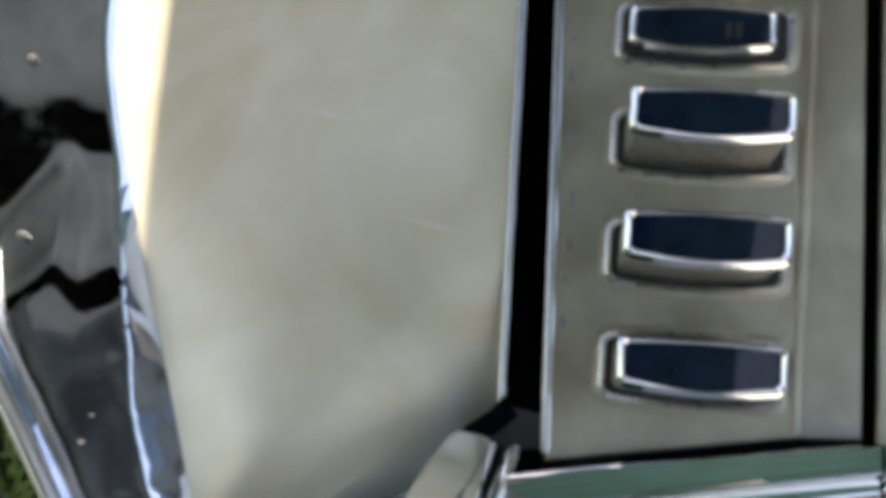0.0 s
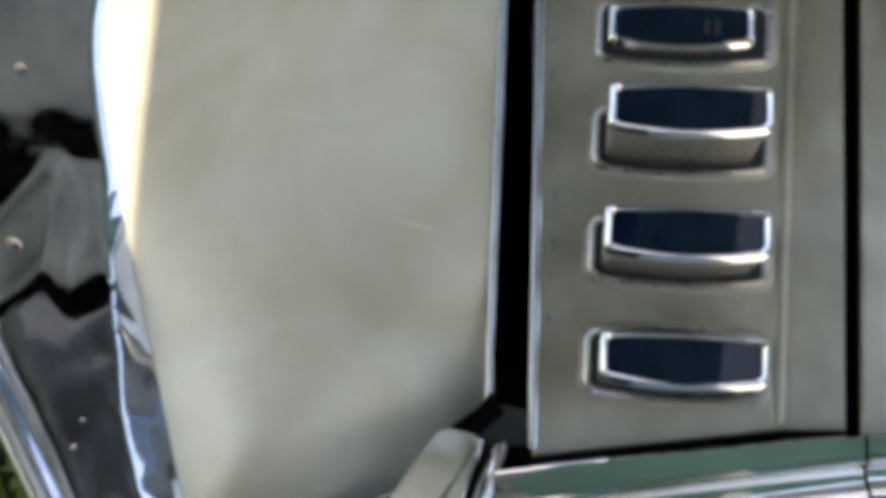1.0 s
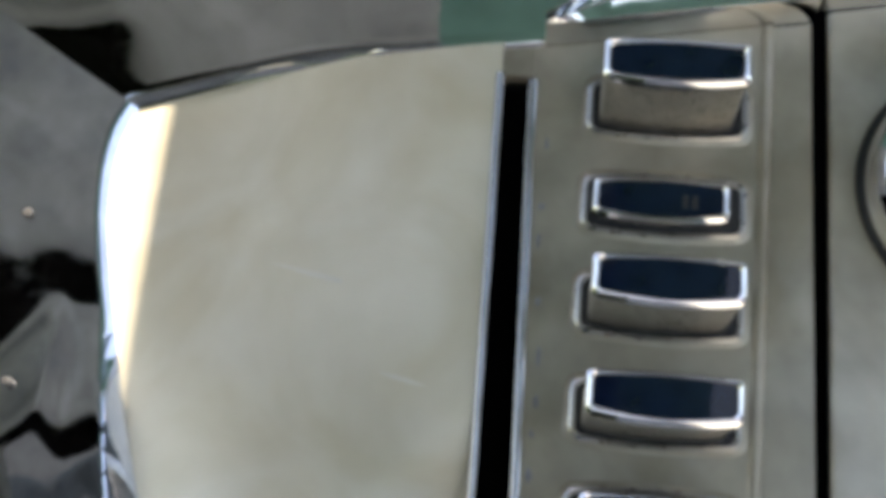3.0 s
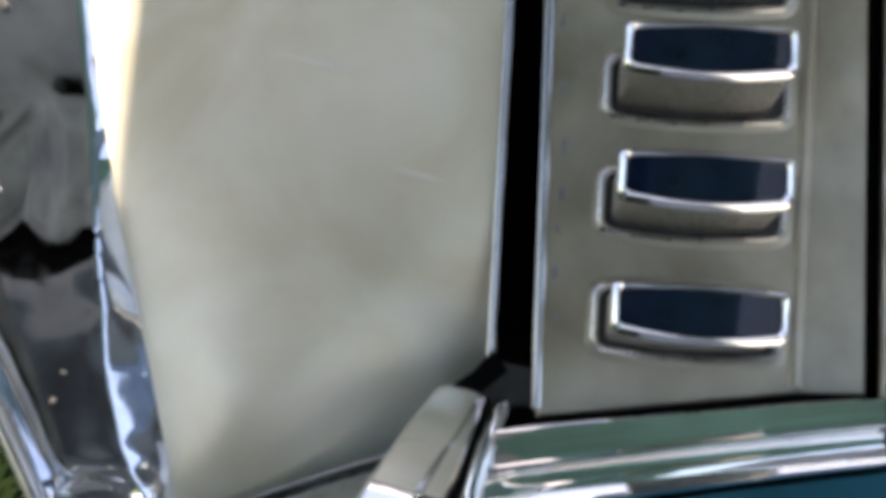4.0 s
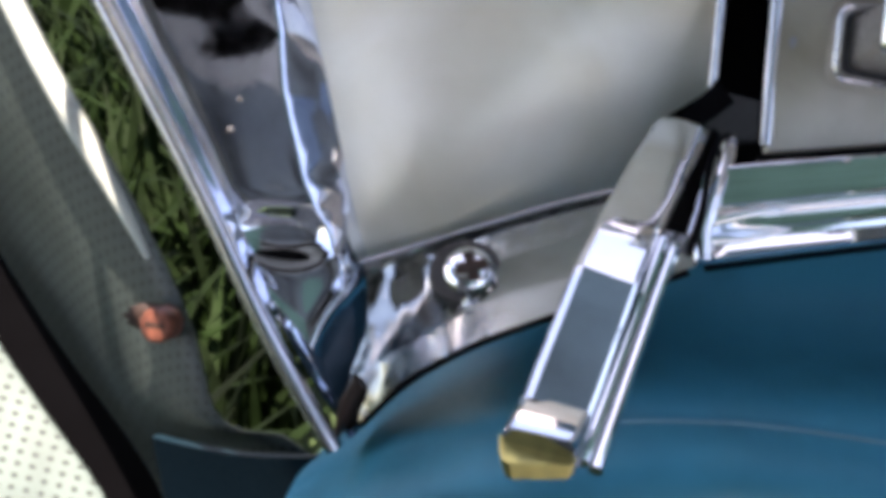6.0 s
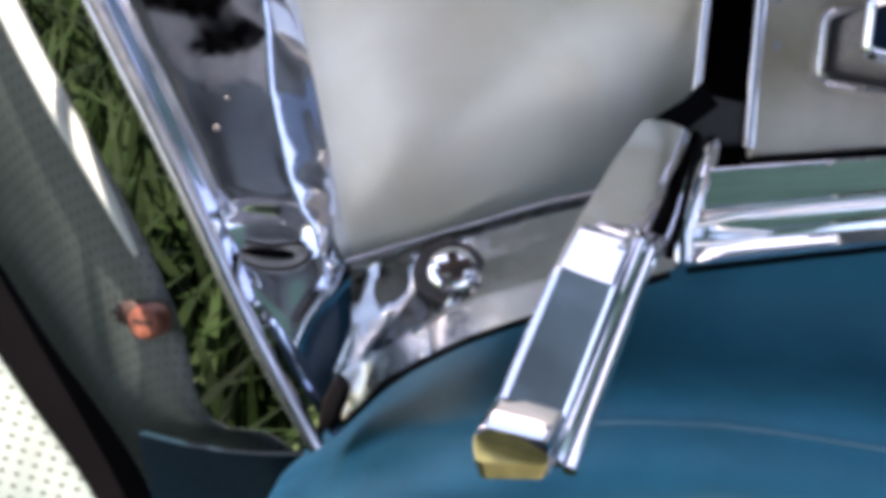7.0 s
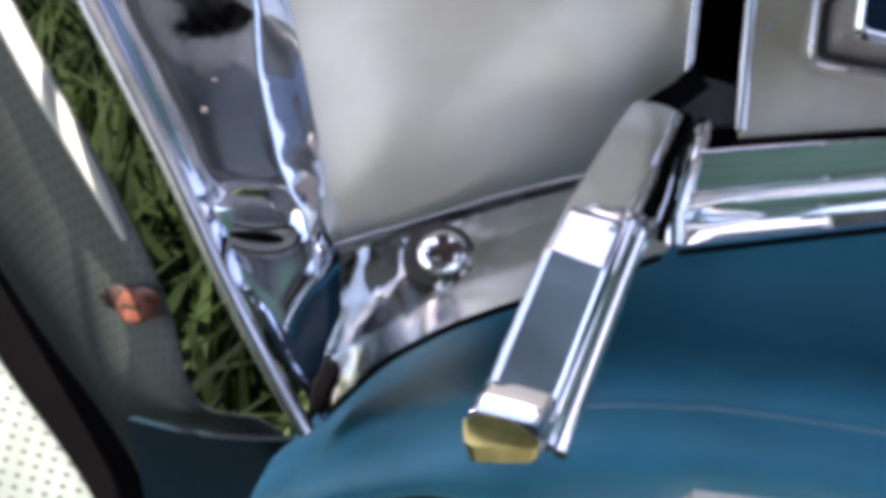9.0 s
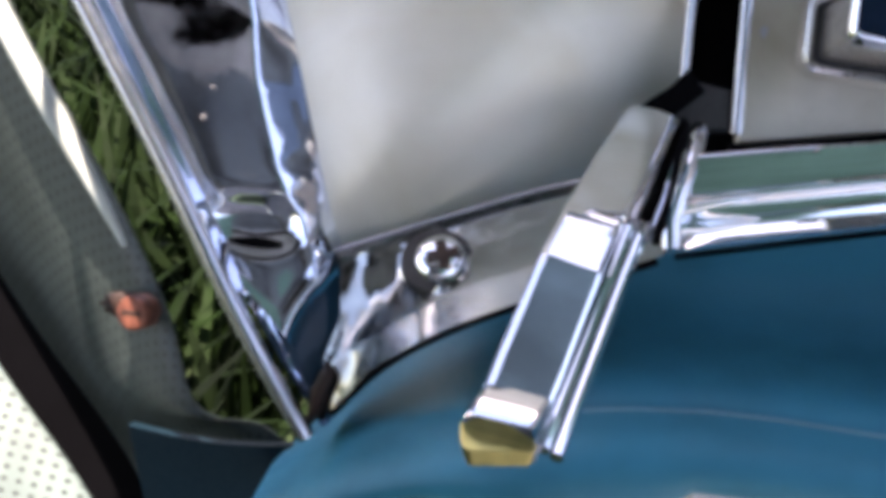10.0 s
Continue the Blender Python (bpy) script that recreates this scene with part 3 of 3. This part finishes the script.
ARM = [ROOT + (BEND - ROOT) * k for k in (0.10, 0.15, 0.5, 0.8)] + [BEND * 0.985 + ROOT * 0.015, BEND] + [BEND + (TIP - BEND) * k + Vector((0, -0.7, 0.7)) * h for k, h in ((0.28, 0.085), (0.31, 0.085), (0.5, 0.015), (0.75, -0.075), (0.87, -0.12))]
REACH = (TIP - BEND).normalized()
CAP = [BEND + (TIP - BEND) * k + Vector((0, -0.7, 0.7)) * h for k, h in ((0.86, -0.12), (0.875, -0.12), (1.0, -0.075))] + [TIP + Vector((-0.03, -0.06, -0.11)), TIP + Vector((-0.03, -0.03, -0.17)), TIP + Vector((-0.02, 0.05, -0.34))]
SIDEWAYS = Vector((0.98, 0.31, 0.12))
TIPWAYS = Vector((0.985, 0.10, 0.12))


def swept(points, sizes, outline, dx=0.0, dn=0.0, way=SIDEWAYS):
    """A bar along points with (width, thickness) at each; outline in -0.5..0.5 across and through."""
    rings = []
    for i, p in enumerate(points):
        d = (points[min(i + 1, len(points) - 1)] - points[max(i - 1, 0)]).normalized()
        a = (way - d * way.dot(d)).normalized()
        n = a.cross(d).normalized()
        if n.z - n.y < 0:
            n = -n
        w, h = sizes[i]
        across = dx[i] if isinstance(dx, (list, tuple)) else dx
        rings.append([p - ROOT + a * (k * w + across) + n * (m * h + dn) for k, m in outline])
    return stack(rings)


SECTION = [(-0.5, 0.10), (-0.465, 0.38), (-0.37, 0.5), (0.42, 0.5), (0.47, 0.42), (0.5, 0.25), (0.5, -0.5), (-0.5, -0.5)]
ROUND = [(0.5 * math.cos(k * math.tau / 12), 0.5 * math.sin(k * math.tau / 12)) for k in range(12)]
arm = part("arm", swept(ARM, [(0.56, 0.14), (0.78, 0.24), (0.86, 0.30), (0.82, 0.32), (0.80, 0.34), (0.80, 0.34), (0.80, 0.34), (0.80, 0.34), (0.80, 0.34), (0.80, 0.34), (0.78, 0.33)], SECTION), CHROME, lever)
tip_cap = part("tip_cap", swept(CAP[:4], [(0.80, 0.36), (0.82, 0.39), (0.83, 0.49), (0.82, 0.46)], SECTION, 0.0, 0.0, TIPWAYS), CHROME, lever, "bright squared tip", False)
# Yellow end face paints what the chrome would mirror.
part("tip_end", swept(CAP[3:], [(0.82, 0.46), (0.80, 0.43), (0.72, 0.34)], SECTION, 0.0, 0.0, TIPWAYS), TIP_YELLOW, tip_cap, "tip end coloured yellow for mirrored sunlit grass")
RIBS = [BEND + (TIP - BEND) * k + Vector((0, -0.7, 0.7)) * h for k, h in ((-0.01, 0.02), (0.02, 0.03), (0.27, 0.04), (0.5, -0.01), (0.75, -0.07), (1.0, -0.12))]
part("rib", swept(RIBS, [(0.15, 0.2)] * len(RIBS), ROUND, 0.47, -0.03), CHROME, arm, "bright raised rib")
part("rib", swept(RIBS, [(0.17, 0.2)] * len(RIBS), ROUND, 0.63, -0.08), CHROME, arm, "bright raised rib")
part("shoulder", swept(ARM[1:5], [(0.10, 0.22), (0.20, 0.28), (0.34, 0.30), (0.38, 0.28)], SECTION, [0.42, 0.50, 0.56, 0.58], -0.005), CHROME, arm, "flat shoulder over the ribs")
# Black bar paints the shaded gap along the arm's right side.
part("shadow_gap", swept(ARM[:5], [(0.10, 0.2)] * 5, SECTION, [0.40, 0.50, 0.64, 0.78, 0.82], -0.06), BLACK, lever, "black bar for the shaded gap beside the arm")
# Near-black plate stands in for the dark flare of the slot.
part("boot", plate([(0.34, 0.58), (-0.40, -0.34), (-0.22, -0.52), (0.30, -0.05), (0.62, 0.25)], 0.18, 0.6, 0.03), BLACK, lever, "black plate for the dark flare of the slot")
part("slider", plate([(0.34, 0.42), (-0.20, -0.30), (-0.02, -0.55), (0.6, -0.35), (1.05, -0.30), (1.03, 0.3)], 0.24, 0.6, 0.03), DARK_MATT, lever, "dark slider in the slot")

for ob in lever.children_recursive:
    ob.data.set_sharp_from_angle(angle=radians(20))

# ---- padded knee roll ----
PAD = smoothed([(1.8, -1.6), (1.8, -2.9), (1.5, -3.5), (0.55, -4.08), (-0.6, -4.45), (-1.5, -4.74), (-2.3, -5.25), (-2.5, -5.8), (-1.6, -6.25), (0.5, -6.5)], 2)


SEAM_V = 0.592


def pad_fn(u, v):
    x = -8.2 + 22.7 * u
    y, z = line(PAD)(v)
    drop = 4.2 * (max(0.0, -1.0 - x) / 7.2) ** 1.9
    left = 1 - bump01(x, -8.2, -3.0)
    # two lobes that meet in a crease along the welded seam
    crease = 0.16 * math.exp(-((v - SEAM_V) / 0.035) ** 2) - 0.32 * math.exp(-((v - SEAM_V - 0.14) / 0.08) ** 2)
    return (x, y + crease + 2.0 * left + 1.6 * (1 - bump01(x, -8.2, -6.2)) + 0.04 * noise.noise(Vector((x * 0.5, z, 0))), z - 0.04 * max(0, x) + 0.22 * min(6.0, max(0.0, x)) * (1 - bump01(v, 0.1, 0.5)) + v ** 6 * (0.05 * bump01(x, -1.45, -1.25) + 0.09 * max(0.0, x + 1.3) - 0.6 * bump01(x, -4.6, -3.2) * (1 - bump01(x, -1.45, -1.25))) - 0.35 * bump01(v, 0.62, 0.85) * bump01(x, -5.0, -3.5) * (1 - bump01(x, -1.5, -1.2)) - drop * (1 - 0.55 * v))


pad = thing("knee_roll", (0, 0, 0), "padded blue vinyl roll along the lower dash edge", "padding")
cover = part("cover", sheet(pad_fn, 80, 72, 0.4), VINYL, pad)
part("piping", tube([Vector(pad_fn(0.22 + 0.78 * k / 40, SEAM_V)) + Vector((0, -0.01, 0)) for k in range(41)], 0.035), SEAM_VINYL, cover, "thin pale welded seam")

box = thing("heater_box", (0, 0, 0), "pale plastic box with a beige strip under the dash", "box")
box_body = part("body", plate([(-1.15, -12.0), (7.5, -12.0), (7.5, -6.7), (-1.15, -6.7)], 3.0, 6.0, 0.1), PALE, box)
part("strip", plate([(-0.88, -12.0), (-0.66, -12.0), (-0.66, -6.72), (-0.88, -6.72)], 2.95, 3.05, 0.02), BEIGE, box_body, "beige strip")

# ---- door pads beyond the dash end ----
RIGHT_1 = smoothed([(-7.6, -8.6), (-8.7, -7.75), (-9.4, -7.45), (-9.9, -7.62), (-10.6, -7.4), (-10.9, -6.7), (-11.15, -5.8), (-11.9, -4.4), (-13.0, -2.75), (-15.0, 0.0), (-17.0, 3.4)])
LEFT_1 = smoothed([(-12.9, -10.7), (-13.6, -9.5), (-16.6, -6.45), (-19.8, -2.2), (-22.4, 1.8)])
SEAM = smoothed([(-12.65, -10.95), (-13.3, -9.75), (-15.75, -7.2), (-18.55, -3.6), (-20.85, -0.1)])
door = thing("door_pad", (0, 0, 0), "grey-green perforated vinyl door pads, sunlit along the edges", "door pad")


def roll_depth(u, v, x, z):
    return 4.35 + 3.9 * (1 - u) ** 1.3 + 0.12 * bump01(u, 0.9, 1.04)


def lower_depth(u, v, x, z):
    return 5.6 - 3.2 * (1 - u) ** 0.8


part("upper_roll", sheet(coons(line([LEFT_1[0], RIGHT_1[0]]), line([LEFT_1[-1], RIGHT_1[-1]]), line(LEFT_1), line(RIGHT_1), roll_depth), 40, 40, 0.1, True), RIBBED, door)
LIP = [RIGHT_1[k] for k in range(len(RIGHT_1)) if RIGHT_1[k][1] > -4.3]
# Added roll whose pale colour paints the sun streak along the edge.
part("edge_roll", tube([(x - 0.06, 3.95, z - 0.03) for x, z in LIP], [0.06 + 0.17 * min(1.0, k / 5) for k in range(len(LIP))], 20), SUNLIT, door, "rolled edge of the pad, pale for its sunlit streak")
LEFT_2 = [(x - 4.5, z - 4.5) for x, z in SEAM]
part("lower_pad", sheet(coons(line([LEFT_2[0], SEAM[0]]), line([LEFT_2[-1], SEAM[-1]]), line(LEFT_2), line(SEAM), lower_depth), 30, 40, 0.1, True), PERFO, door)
# Shade between the two pads, painted as a near-black sheet.
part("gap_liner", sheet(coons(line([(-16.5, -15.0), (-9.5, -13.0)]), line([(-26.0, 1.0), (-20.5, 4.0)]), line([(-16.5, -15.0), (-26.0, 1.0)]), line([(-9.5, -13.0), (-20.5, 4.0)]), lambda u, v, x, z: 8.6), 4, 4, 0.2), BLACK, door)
rscrew = thing("pad_screw", (-11.75, 3.70, -5.50), "rusted screw at the edge of the door pad", "screw")
rusty_head = part("head", stack([circle(0.36, 0.6, 20), circle(0.36, 0.08, 20), circle(0.3, -0.01, 20), circle(0.1, -0.03, 20)]), RUST, rscrew)
part("stain", stack([[(-0.30 + r * math.cos(k * math.tau / 18) * (1 + 0.2 * math.sin(3 * k)), y, 0.12 + 0.62 * r * math.sin(k * math.tau / 18)) for k in range(18)] for r, y in ((0.42, 0.5), (0.40, 0.10), (0.30, 0.06))]), BRASSY, rusty_head, "dark rust-brown disc for the dark spot beside the head")
# Raised bar, dark rust for the shade in the slot.
part("slot", stack([[(x, y, z) for x, z in ((-0.2, -0.05), (0.2, -0.05), (0.2, 0.05), (-0.2, 0.05))] for y in (-0.04, 0.1)]), BRASSY, rusty_head, "raised dark rusty bar for the shaded screw slot")

sill = thing("door_sill", (0, 0, 0), "teal painted door sill under the door gap, darkened for shade", "sill")
part("face", sheet(lambda u, v: (-11.35 + 7.0 * u, 3.0 + 3.2 * (1 - v), -7.55 - 5.0 * (1 - v) + 0.02 * 7.0 * u - 0.15 * math.sin(math.pi * min(1, 2 * u))), 30, 16, 0.3), TEAL, sill)

# ---- unseen cabin slabs: close the place, shade the dash, fill the reflections ----


def slab(name, lo, hi, mat, m=None, label=""):
    bm = bmesh.new()
    bmesh.ops.create_cube(bm, size=1)
    for v in bm.verts:
        v.co = Vector((lo[i] + (v.co[i] + 0.5) * (hi[i] - lo[i]) for i in range(3)))
    me = bpy.data.meshes.new(name)
    bm.to_mesh(me)
    bm.free()
    me.materials.append(mat)
    ob = new(name, me)
    if m:
        ob.matrix_world = m
    return tagged(ob, label, "", "", "structure")


# Unseen roof slabs: left edge cuts the sun, gaps admit sky for reflections.
slab("ceiling", (-0.0795, -1.95, 1.20), (0.235, -0.06, 1.25), ROOFING, label="unseen grey-green roof slab that shades and is mirrored")
slab("ceiling_header", (-0.0795, -0.06, 1.20), (0.34, 0.115, 1.25), ROOF_BLUE, label="unseen blue-grey roof slab mirrored in the lever")
slab("ceiling_front", (0.56, -0.62, 1.20), (0.98, 0.5, 1.25), BACKING, label="unseen grey roof slab mirrored in the chrome")
slab("ceiling_back", (-0.40, -1.95, 1.20), (-0.0795, -0.57, 1.25), BACKING, label="unseen roof slab mirrored in the side flange")
slab("ceiling_rear", (-0.66, -0.57, 1.20), (-0.0795, -0.05, 1.25), REARING, label="unseen roof slab mirrored in the side flange")
slab("ceiling_side", (0.34, 0.04, 1.20), (0.56, 0.5, 1.25), ROOFING, label="unseen grey-green roof slab that shades and is mirrored")
slab("floor", (-0.04, -1.9, 0.12), (1.3, 0.9, 0.17), MAT, label="unseen grey floor slab that bounces light up")
# Black wall added to hide the lit floor under the dash.
slab("wall_front", (-0.04, 0.16, 0.12), (1.3, 0.20, 0.72), BLACK, label="added black wall that darkens the space under the dash")
# Unseen walls, their heights set by what the chrome should mirror.
slab("wall_right", (1.3, -1.9, 0.12), (1.36, 0.9, 0.98), LINER, label="unseen side wall that bounds the reflections")
slab("wall_right_post", (1.3, -0.7, 0.98), (1.36, -0.60, 1.20), LINER, label="unseen post that bounds the reflections")
slab("wall_rear_low", (0.05, -1.95, 0.12), (0.62, -1.9, 1.125), LINER, label="unseen rear wall that bounds the reflections")
slab("wall_rear_side", (0.62, -1.95, 0.12), (1.36, -1.9, 1.0), LINER, label="unseen rear wall that bounds the reflections")
slab("wall_rear", (-0.40, -1.95, 0.12), (0.05, -1.9, 1.20), LINER, label="unseen rear wall that bounds the reflections")
# Unseen post, placed to block door light and fill the flange's reflection.
slab("wall_left_post", (-0.40, -1.6, 0.1), (-0.36, -0.44, 1.22), POST, label="unseen post that blocks light and is mirrored")
# Two black strips, added out of view for dark lines in the flange's reflection.
slab("post_trim", (-0.36, -1.6, 1.045), (-0.35, -0.45, 1.08), BLACK, label="unseen black strip mirrored as a dark line")
slab("ceiling_seal", (-0.62, -0.49, 1.185), (-0.085, -0.37, 1.20), BLACK, label="unseen black strip mirrored as a dark zigzag")
# Solid near-black slab in place of the shaded hollow.
slab("dash_body", (-0.07, 0.02, -0.03), (0.9, 0.3, 0.14), BLACK, BASE, "near-black slab for the shade behind the panels")

# ---- ground and grass ----
slab("ground", (-300, -300, -0.5), (300, 300, 0.0), EARTH, label="green lawn soil under the car")
rng = np.random.default_rng(4)
gx, gy = rng.normal(-1.3, 1.5, 30000), rng.normal(1.3, 1.8, 30000)
beside = (gx < -0.36) | (gy > 1.1)
gx, gy = gx[beside], gy[beside]
N = len(gx)
tall, wide = rng.uniform(0.15, 0.36, N), rng.uniform(0.004, 0.012, N)
turn, lean = rng.uniform(0, math.tau, N), rng.uniform(0.1, 0.9, N)
verts, faces = [], []
for i in range(N):
    bx, by = math.cos(turn[i]), math.sin(turn[i])
    k = len(verts)
    for f, w in ((0, 1.0), (0.45, 0.9), (0.8, 0.55), (1.0, 0.05)):
        out = lean[i] * tall[i] * f * f
        cx, cy, cz = gx[i] + bx * out, gy[i] + by * out, tall[i] * (f - 0.3 * lean[i] * f * f)
        verts += [(cx - by * wide[i] * w, cy + bx * wide[i] * w, cz), (cx + by * wide[i] * w, cy - bx * wide[i] * w, cz)]
    faces += [(k, k + 1, k + 3, k + 2), (k + 2, k + 3, k + 5, k + 4), (k + 4, k + 5, k + 7, k + 6)]
gm = bpy.data.meshes.new("grass")
gm.from_pydata(verts, [], faces)
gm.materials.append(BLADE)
tagged(new("grass", gm), "long green grass blades beside the open car door", "grass", "", "stuff")
